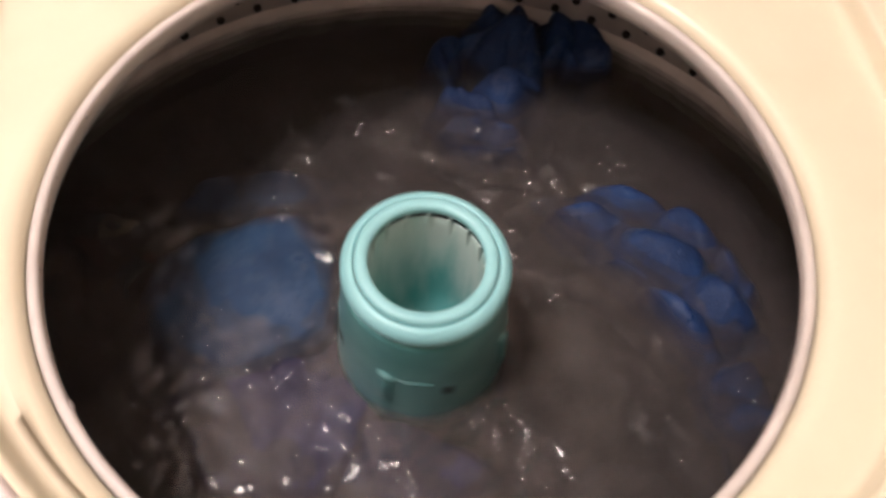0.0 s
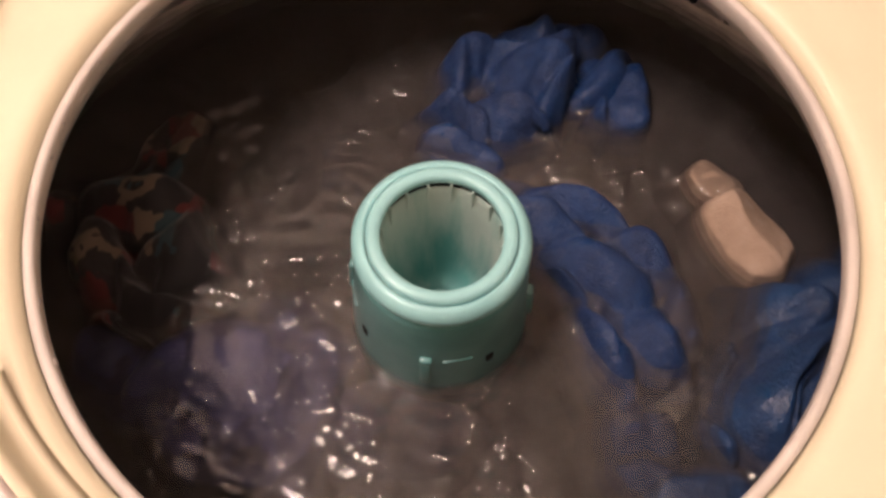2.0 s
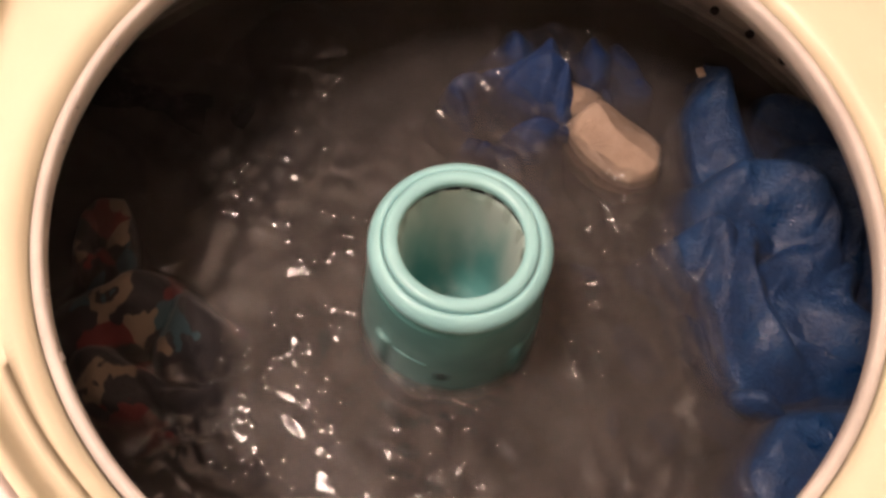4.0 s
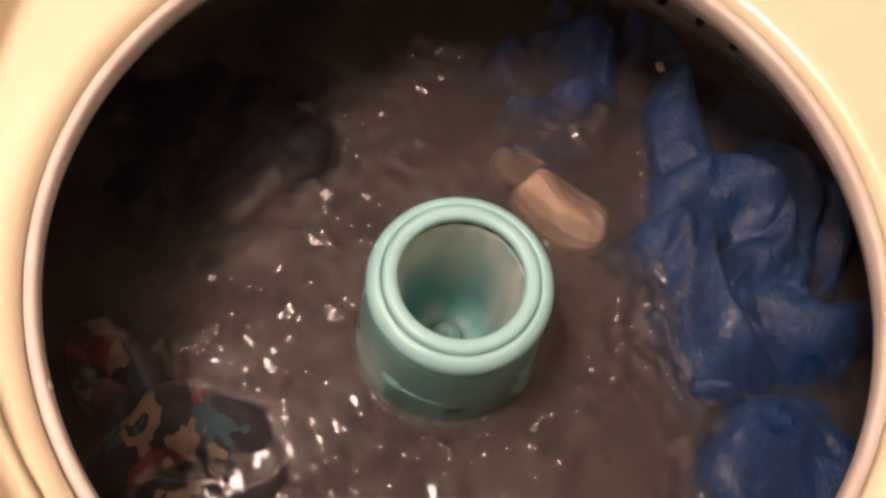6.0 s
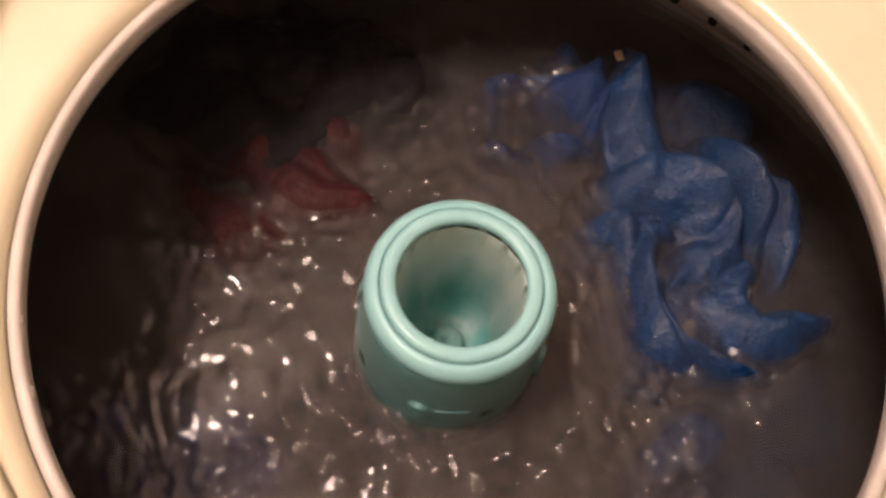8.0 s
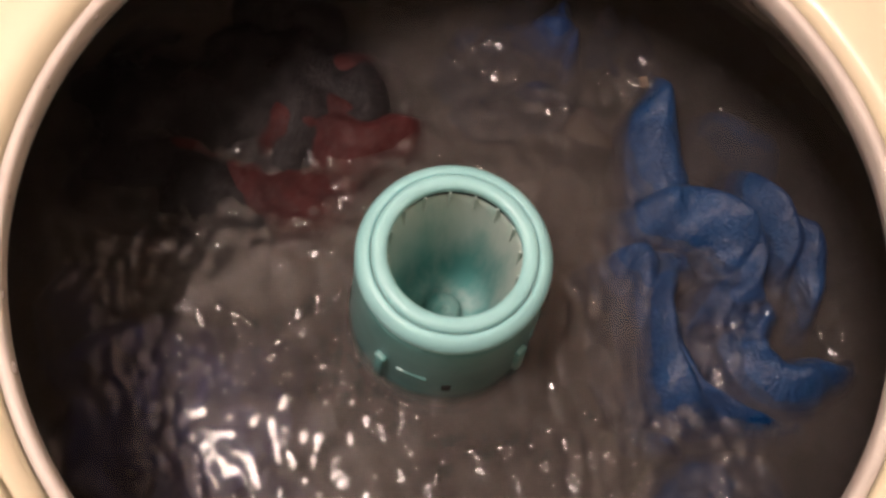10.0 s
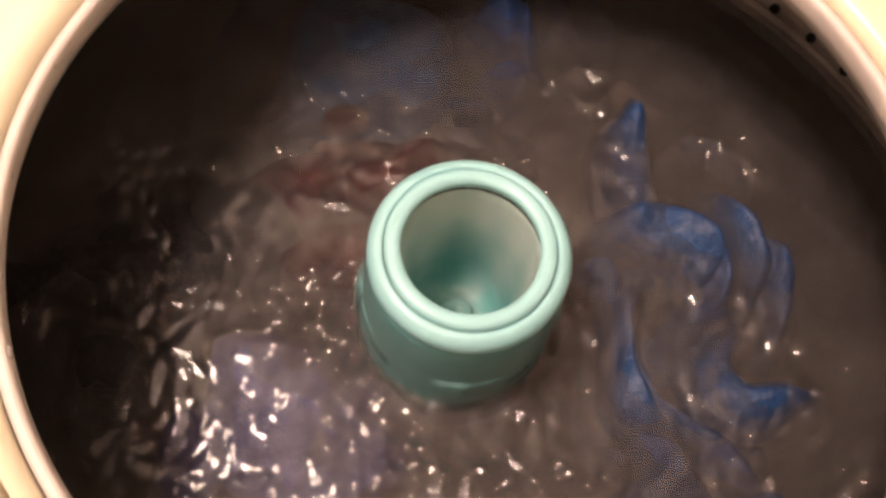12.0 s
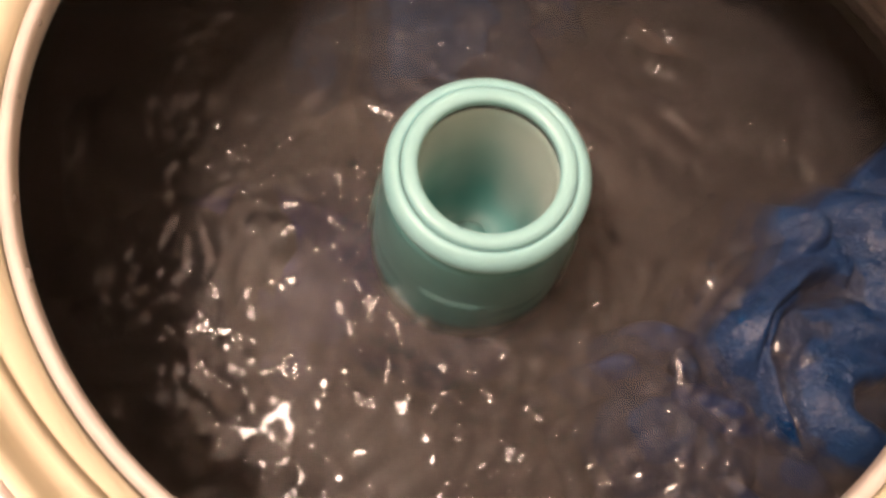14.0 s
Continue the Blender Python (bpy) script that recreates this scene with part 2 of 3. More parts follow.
def washing_machine():
    machine = new("washing_machine")
    machine.matrix_basis = pose(0, 0, 0, 0, 0, MACHINE_TURN) @ Matrix.Scale(MACHINE_SIZE, 4)
    tagged(machine, "almond enamelled top-loading washing machine, open and washing", "washing machine")
    # the enamelled top: rolled lip of the round opening, recess for the lid, raised surround
    steps = 360
    lip = [(0.2235, -0.018), (0.2226, -0.009), (0.2220, -0.003), (0.2222, 0.0002), (0.2234, 0.0028), (0.2256, 0.0050), (0.2290, 0.0066), (0.2340, 0.0075)]
    verts, faces = [], []
    for i in range(steps):
        a = 2 * math.pi * i / steps
        d, o = edge_of_recess(a), edge_of_top(a)
        o = max(o, d + 0.035)
        ring = list(lip)
        ring += [(0.2340 + (d - 0.009 - 0.2340) * 0.5, 0.0077), (d - 0.009, 0.0077), (d - 0.004, 0.0083), (d - 0.001, 0.0100), (d + 0.001, 0.0132),
                 (d + 0.002, 0.0180), (d + 0.0026, 0.0225), (d + 0.0036, 0.0252), (d + 0.0056, 0.0266), (d + 0.009, 0.0270),
                 (o - 0.012, 0.0272), (o - 0.004, 0.0252), (o, 0.019), (o, -0.03)]
        verts += [(r * math.cos(a), r * math.sin(a), z) for r, z in ring]
    k = len(verts) // steps
    for i in range(steps):
        j = (i + 1) % steps
        faces += [(i * k + p, j * k + p, j * k + p + 1, i * k + p + 1) for p in range(k - 1)]
    piece("top_panel", mesh_of("top_panel", verts, faces, ENAMEL), machine)
    # cabinet walls down to the floor
    for name, c, s in (("front_panel", (0, -0.414, -0.61), (0.866, 0.012, 1.16)), ("back_panel", (0, 0.464, -0.61), (0.866, 0.012, 1.16)),
                       ("side_panel", (-0.439, 0.025, -0.61), (0.012, 0.890, 1.16)), ("side_panel", (0.439, 0.025, -0.61), (0.012, 0.890, 1.16))):
        part(name, rounded_box(s, 0.003), ENAMEL, machine, m=pose(*c))
    # worn strip on the edge of the recess, over its half round front
    strip_v, strip_f = [], []
    n = 140
    for i in range(n + 1):
        a = math.radians(172 + 196 * i / n)
        d = edge_of_recess(a)
        for r, z in ((d + 0.0078, 0.0262), (d + 0.0084, 0.0282), (d + 0.0110, 0.0288), (d + 0.0260, 0.0286), (d + 0.0280, 0.0262)):
            strip_v.append((r * math.cos(a), r * math.sin(a), z))
    for i in range(n):
        strip_f += [(i * 5 + p, (i + 1) * 5 + p, (i + 1) * 5 + p + 1, i * 5 + p + 1) for p in range(4)]
    piece("edge_strip", mesh_of("edge_strip", strip_v, strip_f, TRIM), machine, "worn grey strip on the recess edge")
    # grey ring under the lip
    ring = lathe("tub_ring", [(0.2148, -0.0040), (0.2150, -0.0014), (0.2160, -0.0002), (0.2180, 0.0002), (0.2204, -0.0004), (0.2214, -0.0030),
                              (0.2218, -0.012), (0.3640, -0.040), (0.3640, -0.048), (0.2200, -0.020), (0.2154, -0.010)], RING, machine,
                 "worn pale grey plastic ring under the opening", 256)
    for deg, size in ((199, 0.0012), (208.4, 0.0016), (176, 0.0010), (186, 0.0008), (238, 0.0009), (158, 0.0009), (170, 0.0007)):
        bm = bmesh.new()
        bmesh.ops.create_icosphere(bm, subdivisions=2, radius=size)
        for v in bm.verts:
            v.co *= 1 + 0.35 * noise.noise(v.co * 900 + Vector((deg, 0, 0)))
            v.co.y *= 2.2
        a = math.radians(deg)
        part("crust", bm, SCALE_CRUST, ring, "pale lime crust", m=pose(0.2150 * math.cos(a), 0.2150 * math.sin(a), -0.0035, 0, 0, deg))
    # basket: light collar with staggered drain holes, darker wall and bottom
    lathe("basket_collar", [(0.3640, -0.048), (0.3620, -0.050), (0.3600, -0.058), (0.3600, -0.172), (0.3630, -0.174), (0.3660, -0.100)], BASKET, machine,
          "pale speckled enamel collar with drain holes", 240)
    lathe("basket_wall", [(0.3610, -0.173), (0.3610, -0.42), (0.350, -0.440), (0.10, -0.445), (0.10, -0.450), (0.366, -0.450), (0.366, -0.173)], BASKET, machine,
          "pale speckled enamel basket", 240)
    bm = bmesh.new()
    bmesh.ops.create_circle(bm, cap_ends=True, segments=14, radius=0.0040)
    hole_face = bmesh.ops.extrude_face_region(bm, geom=bm.faces[:])
    bmesh.ops.translate(bm, vec=(0, 0, 0.003), verts=[v for v in hole_face["geom"] if isinstance(v, bmesh.types.BMVert)])
    bmesh.ops.recalc_face_normals(bm, faces=bm.faces[:])
    hole_mesh = bpy.data.meshes.new("drain_hole")
    bm.to_mesh(hole_mesh)
    bm.free()
    hole_mesh.materials.append(HOLE)
    for row, z in enumerate((-0.149, -0.165)):
        for i in range(62):
            a = math.radians(-MACHINE_TURN + 43.3 + (i + 0.5 * row) * 360 / 62)
            m = Matrix.Rotation(a, 4, "Z") @ Matrix.Translation((0.3606, 0, z)) @ Matrix.Rotation(-math.pi / 2, 4, "Y")
            piece("drain_hole", hole_mesh, machine, m=m)
    return machine


MACHINE = washing_machine()


# ---- the agitator: it swings to and fro on the machine's axis ----
def agitator(machine):
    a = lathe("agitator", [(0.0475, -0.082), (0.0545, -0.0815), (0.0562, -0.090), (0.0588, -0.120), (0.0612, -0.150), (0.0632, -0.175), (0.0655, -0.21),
                           (0.075, -0.27), (0.11, -0.33), (0.17, -0.37), (0.17, -0.378), (0.05, -0.378), (0.048, -0.20)], WET_SHADED_TEAL, machine,
              "wet teal plastic agitator post, its sides coloured darker for shade", 128)
    # rounded cap, a groove, and the inner rim round the mouth
    lathe("cap", [(0.0478, -0.0795), (0.0556, -0.0800), (0.0566, -0.0770), (0.0564, -0.0735), (0.0548, -0.0700), (0.0520, -0.0676), (0.0492, -0.0668), (0.0478, -0.0676)],
          TEAL, a, "smooth teal cap ring")
    lathe("cap_groove", [(0.0482, -0.074), (0.0482, -0.0690), (0.0470, -0.0690), (0.0470, -0.074)], GRIME, a, "grimy groove in the cap")
    lathe("mouth_rim", [(0.0472, -0.078), (0.0472, -0.0664), (0.0462, -0.0646), (0.0440, -0.0638), (0.0410, -0.0640), (0.0388, -0.0650), (0.0380, -0.0668), (0.0384, -0.0710), (0.0400, -0.0735)],
          TEAL, a, "raised teal rim round the mouth")
    lathe("shadow_gap", [(0.0412, -0.0725), (0.0412, -0.092), (0.0435, -0.092), (0.0435, -0.0725)], HOLE, a, "dark slot under the rim")
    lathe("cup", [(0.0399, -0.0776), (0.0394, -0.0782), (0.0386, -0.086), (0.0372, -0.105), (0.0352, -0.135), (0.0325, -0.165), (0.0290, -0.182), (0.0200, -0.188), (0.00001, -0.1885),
                  (0.00001, -0.191), (0.0300, -0.188), (0.0345, -0.165), (0.0400, -0.083), (0.0402, -0.0778)], CUP, a, "inside cup lined with pale soap residue, shade painted towards its bottom")
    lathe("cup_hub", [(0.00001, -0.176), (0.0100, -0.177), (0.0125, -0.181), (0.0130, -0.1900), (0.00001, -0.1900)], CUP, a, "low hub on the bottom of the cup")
    rib = rounded_box((0.0028, 0.0016, 0.030), 0.0006, 1)
    rib_mesh = bpy.data.meshes.new("rib")
    rib.to_mesh(rib_mesh)
    rib.free()
    rib_mesh.materials.append(CUP)
    for i in range(16):
        t = 2 * math.pi * i / 16
        piece("rib", rib_mesh, a, m=Matrix.Rotation(t, 4, "Z") @ Matrix.Translation((0.0389, 0, -0.0862)) @ Matrix.Rotation(-0.055, 4, "Y"))
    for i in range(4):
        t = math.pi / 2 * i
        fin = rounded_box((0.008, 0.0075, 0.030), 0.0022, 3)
        part("fin", fin, WET_SHADED_TEAL, a, m=Matrix.Rotation(t, 4, "Z") @ Matrix.Translation((0.0612, 0, -0.150)) @ Matrix.Rotation(-0.085, 4, "Y"))
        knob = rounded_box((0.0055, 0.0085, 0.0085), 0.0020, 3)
        part("knob", knob, WET_SHADED_TEAL, a, "worn knob", m=Matrix.Rotation(t, 4, "Z") @ Matrix.Translation((0.0608, 0, -0.1325)))
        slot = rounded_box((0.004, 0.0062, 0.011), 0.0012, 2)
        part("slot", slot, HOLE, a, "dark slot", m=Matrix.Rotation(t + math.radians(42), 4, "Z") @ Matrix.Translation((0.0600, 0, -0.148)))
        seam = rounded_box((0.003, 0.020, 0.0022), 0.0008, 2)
        part("moulding", seam, WET_SHADED_TEAL, a, m=Matrix.Rotation(t + math.radians(20), 4, "Z") @ Matrix.Translation((0.0590, 0, -0.134)))
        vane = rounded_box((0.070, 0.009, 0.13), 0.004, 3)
        part("vane", vane, WET_SHADED_TEAL, a, m=Matrix.Rotation(t, 4, "Z") @ Matrix.Translation((0.100, 0, -0.325)))
    return a


AGITATOR = agitator(MACHINE)


def smooth(x):
    x = min(1.0, max(0.0, x))
    return x * x * (3 - 2 * x)


# ---- the water: a rippled surface over layers of suspended soil ----
def ripple(x, y):
    """Height of the churned surface: a slow swell, and short steep wavelets that stand up in patches."""
    p = Vector((x, y, 0))
    w = Vector((noise.noise(p * 24), noise.noise(p * 24 + Vector((31, 7, 2))), 0)) * 0.014
    q = p + w
    r = math.hypot(x, y)
    patch = smooth(1.9 * (noise.noise(p * 19 + Vector((5, 9, 1))) + 0.14))
    near = 0.55 * math.exp(-((r - 0.070) / 0.026) ** 2) * smooth(0.5 + 1.6 * noise.noise(p * 30 + Vector((8, 3, 4))))
    steep = 0.20 + 0.80 * min(1.0, patch + near)
    h = 0.0016 * noise.noise(q * 24) + 0.0006 * noise.noise(q * 60 + Vector((3, 1, 8)))
    e = Vector((q.x * 92, q.y * 136, 6))
    h += 0.0033 * steep * noise.noise(e)
    h += 0.0009 * steep * (0.45 - abs(noise.noise(q * 230 + Vector((2, 14, 9)))))
    return h


def water():
    rings, steps, r0, r1 = 300, 1150, 0.040, 0.2805
    verts, faces = [], []
    for i in range(rings + 1):
        r = r0 + (r1 - r0) * i / rings
        for j in range(steps):
            a = 2 * math.pi * (j + 0.5 * (i % 2)) / steps
            x, y = r * math.cos(a), r * math.sin(a)
            verts.append((x, y, ripple(x, y)))
    for i in range(rings):
        for j in range(steps):
            k = (j + 1) % steps
            faces.append((i * steps + j, (i + 1) * steps + j, (i + 1) * steps + k, i * steps + k))
    top = piece("water", mesh_of("water", verts, faces, WATER))
    tagged(top, "murky grey-brown wash water, rippled and glinting, round the agitator", "water", kind="structure")
    top.location.z = WATER_Z
    for depth, mat in zip((-0.004, -0.009, -0.015, -0.024, -0.042), CLOUD_LAYERS):
        v, f = [], []
        n, m = 44, 240
        for i in range(n + 1):
            r = 0.040 + 0.2405 * i / n
            for j in range(m):
                a = 2 * math.pi * j / m
                x, y = r * math.cos(a), r * math.sin(a)
                v.append((x, y, depth + (0.0012 - 0.05 * depth) * noise.noise(Vector((x * 18, y * 18, depth * 300))) + (0.0008 - 0.10 * depth) * noise.noise(Vector((x * 62, y * 62, depth * 700)))))
        for i in range(n):
            for j in range(m):
                k = (j + 1) % m
                f.append((i * m + j, i * m + k, (i + 1) * m + k, (i + 1) * m + j))
        layer = piece("soil_cloud", mesh_of("soil_cloud", v, f, mat), top, "cloudy suspended soil")
        layer["kind"] = "stuff"
    return top


WATER_BODY = water()


# ---- the laundry ----
def lattice(px, py, seed):
    """Smooth noise from -1 to 1 over arrays of places, one cell to a unit."""
    table = np.random.RandomState(seed).uniform(-1, 1, (64, 64))
    ix, iy = np.floor(px).astype(int), np.floor(py).astype(int)
    fx, fy = px - ix, py - iy
    fx, fy = fx * fx * fx * (fx * (6 * fx - 15) + 10), fy * fy * fy * (fy * (6 * fy - 15) + 10)
    a, b = table[ix % 64, iy % 64], table[(ix + 1) % 64, iy % 64]
    c, d = table[ix % 64, (iy + 1) % 64], table[(ix + 1) % 64, (iy + 1) % 64]
    return (a + (b - a) * fx) * (1 - fy) + (c + (d - c) * fx) * fy


def draped(foot, seed, folds, tall=0.014, sink=0.03, n=110, ragged=0.12, bend=0.0, taper=0.0, swirl=0.0, warp=0.012, flat=2.4, wrinkle=0.0010, ridge=0.0):
    """Wet cloth lying in soft rolls with sharp creases between them; folds: (degrees, roll width, height, shift, lean)."""
    rng = np.random.RandomState(seed)
    m = max(30, int(round(n * foot[1] / foot[0])))
    u, v = np.meshgrid(np.linspace(-1, 1, n), np.linspace(-1, 1, m), indexing="ij")
    x, y = u * np.sqrt(1 - 0.36 * v * v), v * np.sqrt(1 - 0.36 * u * u)
    rho = np.clip(np.maximum(np.abs(u), np.abs(v)) * 0.35 + np.hypot(x, y) * 0.65, 0, 1)
    ang = np.arctan2(y, x)
    rim = 1 + ragged * (0.5 * np.sin(2 * ang + rng.uniform(0, 6)) + 0.4 * np.sin(3 * ang + rng.uniform(0, 6)) + 0.3 * np.sin(5 * ang + rng.uniform(0, 6)))
    rim = rim * (1 + 0.5 * ragged * lattice(3 * x + 9, 3 * y + 9, seed + 40))
    gx, gy = x * rim * foot[0] / 2, y * rim * foot[1] / 2
    gx = gx * (1 - taper * 0.5 * (v + 1))
    h = tall * (1 - rho ** flat)
    # the cloth's own lines, stirred round a knot and warped
    r2 = (gx / (0.30 * foot[0])) ** 2 + (gy / (0.26 * foot[1])) ** 2
    turn = swirl * np.exp(-r2)
    qx, qy = gx * np.cos(turn) - gy * np.sin(turn), gx * np.sin(turn) + gy * np.cos(turn)
    qx = qx + warp * lattice(gx * 19 + 20, gy * 19 + 20, seed + 1) + 0.25 * warp * lattice(gx * 70 + 20, gy * 70 + 20, seed + 3)
    qy = qy + warp * lattice(gx * 19 + 20, gy * 19 + 20, seed + 2) + 0.25 * warp * lattice(gx * 70 + 20, gy * 70 + 20, seed + 4)
    sx, sy = gx.copy(), gy.copy()
    for k, (deg, wide, high, shift, lean) in enumerate(folds):
        dx, dy = math.cos(math.radians(deg)), math.sin(math.radians(deg))
        s = (qx * dx + qy * dy) / wide + shift
        roll = np.sqrt(np.sin(math.pi * s) ** 2 + 0.006) ** 0.95
        some = np.clip(0.75 + 0.9 * lattice(gx * 15 + 9, gy * 15 + 31, seed + 10 + k), 0, 1)
        lift = high * some * (roll - 0.55)
        h = h + lift
        sx, sy = sx + dx * lean * lift, sy + dy * lean * lift
    h = h + wrinkle * lattice(qx * 110 + 30, qy * 110 + 30, seed + 6)
    h = h + ridge * np.maximum(0, 1 - np.abs(gx + 0.004 * lattice(gy * 40 + 5, gx * 9 + 5, seed)) / (0.36 * foot[0])) * (0.35 + 0.65 * 0.5 * (v + 1))
    edge = np.clip((rho - 0.55) / 0.45, 0, 1)
    h = h - 0.3 * tall - sink * edge * edge * (3 - 2 * edge)
    sx = sx + bend * (gy / (foot[1] / 2)) ** 2
    return np.stack([sx, sy, h], -1)


def sheet_mesh(name, p, mat, thick=0.0035):
    n, m = p.shape[:2]
    dx = np.gradient(p, axis=0)
    dy = np.gradient(p, axis=1)
    nrm = np.cross(dx, dy)
    nrm /= np.linalg.norm(nrm, axis=-1, keepdims=True) + 1e-12
    top = p.reshape(-1, 3)
    low = (p - thick * nrm).reshape(-1, 3)
    verts = np.concatenate([top, low]).tolist()
    k = n * m
    faces = []
    for i in range(n - 1):
        for j in range(m - 1):
            q = (i * m + j, (i + 1) * m + j, (i + 1) * m + j + 1, i * m + j + 1)
            faces += [q, tuple(k + c for c in reversed(q))]
    ring = [i * m for i in range(n)] + [(n - 1) * m + j for j in range(1, m)] + [i * m + m - 1 for i in range(n - 2, -1, -1)] + list(range(m - 2, 0, -1))
    faces += [(b, a, k + a, k + b) for a, b in zip(ring, ring[1:] + ring[:1])]
    return mesh_of(name, verts, faces, mat)


def cloth(name, foot, seed, mat, label, category, folds, **how):
    return tagged(piece(name, sheet_mesh(name, draped(foot, seed, folds, **how), mat)), label, category)


def cloth_part(name, parent, foot, seed, mat, m, folds, label="", n=60, **how):
    return piece(name, sheet_mesh(name, draped(foot, seed, folds, n=n, **how), mat), parent, label, m)


TOWEL = cloth("towel", (0.175, 0.215), 11, BLUE_TERRY, "wet royal blue terry towel in thick rolls, afloat", "towel",
              [(62, 0.052, 0.034, 0.30, 0.8), (118, 0.085, 0.024, 0.10, -0.5), (20, 0.028, 0.007, 0.5, 0.4)], n=170, tall=0.020, swirl=1.8, ragged=0.10, warp=0.016, flat=3.0)
cloth_part("corner", TOWEL, (0.090, 0.125), 12, BLUE_TERRY, pose(-0.022, 0.090, 0.006, 6, -6, 0), [(8, 0.040, 0.022, 0.35, 0.9)], "folded corner sticking up",
           n=70, taper=0.80, tall=0.016, sink=0.024, ridge=0.010, ragged=0.05)
cloth_part("corner", TOWEL, (0.085, 0.075), 13, BLUE_TERRY, pose(0.030, 0.098, -0.003, 0, 4, -20), [(70, 0.060, 0.018, 0.3, 0.6)], "folded corner lying flat",
           n=80, tall=0.013, sink=0.024)
cloth_part("hem_end", TOWEL, (0.125, 0.105), 14, BLUE_TERRY, pose(-0.006, -0.112, 0.000, -3, 0, 24), [(120, 0.085, 0.016, 0.15, 0.6)], "smooth trailing end",
           n=90, tall=0.013, sink=0.026, warp=0.008)
SHIRT = cloth("shirt", (0.165, 0.115), 21, BLUE_KNIT, "soaked deep blue knitted shirt, half sunk in the water", "shirt",
              [(75, 0.044, 0.030, 0.25, 0.8), (10, 0.065, 0.024, 0.4, 0.6), (130, 0.026, 0.007, 0.0, 0.3)], n=140, tall=0.016, swirl=1.1, ragged=0.22, warp=0.018)
cloth_part("sleeve", SHIRT, (0.060, 0.085), 22, BLUE_KNIT, pose(0.062, -0.022, 0.002, 4, 6, -40), [(30, 0.032, 0.012, 0.2, 0.6)], "sleeve end poking out",
           n=64, taper=0.4, tall=0.014, sink=0.022)
cloth_part("sleeve", SHIRT, (0.050, 0.085), 23, BLUE_KNIT, pose(-0.052, -0.040, -0.006, 0, 0, 30), [(10, 0.030, 0.010, 0.2, 0.5)], "trailing sleeve", n=64, tall=0.012, sink=0.022)
JOGGERS = cloth("jogging_trousers", (0.112, 0.215), 25, BLUE_KNIT, "deep blue jogging trousers curved in an arc, awash", "trousers",
                [(70, 0.046, 0.014, 0.2, 0.6), (12, 0.036, 0.020, 0.5, 0.6)], n=100, tall=0.016, bend=-0.040, ragged=0.12, warp=0.014)
cloth_part("trouser_leg", JOGGERS, (0.060, 0.095), 26, BLUE_KNIT, pose(-0.045, -0.085, -0.005, 0, 0, -30), [(80, 0.030, 0.009, 0.2, 0.5)], n=64, tall=0.012, sink=0.02)
PILLOWCASE = cloth("pillowcase", (0.165, 0.165), 31, STEEL_BLUE, "steel blue cotton pillowcase ballooning just under the water", "pillowcase",
                   [(35, 0.085, 0.006, 0.2, 0.3)], n=90, tall=0.018, ragged=0.10, warp=0.012, wrinkle=0.0006)
cloth_part("open_end", PILLOWCASE, (0.140, 0.050), 32, STEEL_BLUE, pose(0.020, 0.072, -0.004, 0, 0, -12), [(0, 0.045, 0.006, 0.2, 0.3)], "hemmed open end", n=90, tall=0.010, sink=0.018)
WASHCLOTH = cloth("washcloth", (0.085, 0.100), 41, BEIGE, "pale beige cotton washcloth peaked in a fold", "washcloth",
                  [(40, 0.080, 0.005, 0.5, 0.2)], n=80, tall=0.004, sink=0.055, ridge=0.026, taper=0.45, ragged=0.10, warp=0.006, wrinkle=0.0005)
cloth_part("flap", WASHCLOTH, (0.050, 0.060), 42, BEIGE, pose(0.010, 0.040, 0.002, 8, 4, 14), [(10, 0.045, 0.009, 0.4, 0.4)], "folded flap", n=50, taper=0.5, tall=0.009, sink=0.045, wrinkle=0.0005)
TROUSERS = cloth("trousers", (0.195, 0.150), 51, INDIGO, "indigo cotton trousers under the murky water", "trousers",
                 [(55, 0.070, 0.010, 0.2, 0.4), (110, 0.045, 0.005, 0.4, 0.4)], n=120, tall=0.014, ragged=0.16, warp=0.016)
cloth_part("trouser_leg", TROUSERS, (0.085, 0.140), 52, INDIGO, pose(0.060, -0.050, -0.004, 0, 0, 55), [(10, 0.045, 0.008, 0.2, 0.4)], n=70, tall=0.012)
cloth_part("trouser_leg", TROUSERS, (0.080, 0.120), 53, INDIGO, pose(-0.050, 0.040, -0.004, 0, 0, 30), [(10, 0.045, 0.008, 0.2, 0.4)], n=70, tall=0.012)
PRINT = cloth("patterned_shirt", (0.130, 0.165), 61, STRIPES, "crumpled shirt patterned in red, cream and black", "shirt",
              [(50, 0.040, 0.020, 0.2, 0.7), (140, 0.048, 0.016, 0.3, 0.5)], n=110, tall=0.014, swirl=1.0, ragged=0.22, warp=0.018)
cloth_part("sleeve", PRINT, (0.052, 0.100), 62, STRIPES, pose(0.045, 0.050, -0.002, 0, 0, -50), [(10, 0.030, 0.010, 0.2, 0.5)], n=60, tall=0.012)
SWEATER = cloth("sweater", (0.165, 0.150), 71, MAROON, "dark maroon cotton sweater under the water", "sweater",
                [(40, 0.050, 0.010, 0.2, 0.4), (120, 0.040, 0.006, 0.3, 0.4)], n=100, tall=0.013, ragged=0.2, warp=0.018)
cloth_part("sleeve", SWEATER, (0.065, 0.130), 72, MAROON, pose(-0.050, 0.050, -0.003, 0, 0, 40), [(10, 0.035, 0.008, 0.2, 0.4)], n=60, tall=0.012)
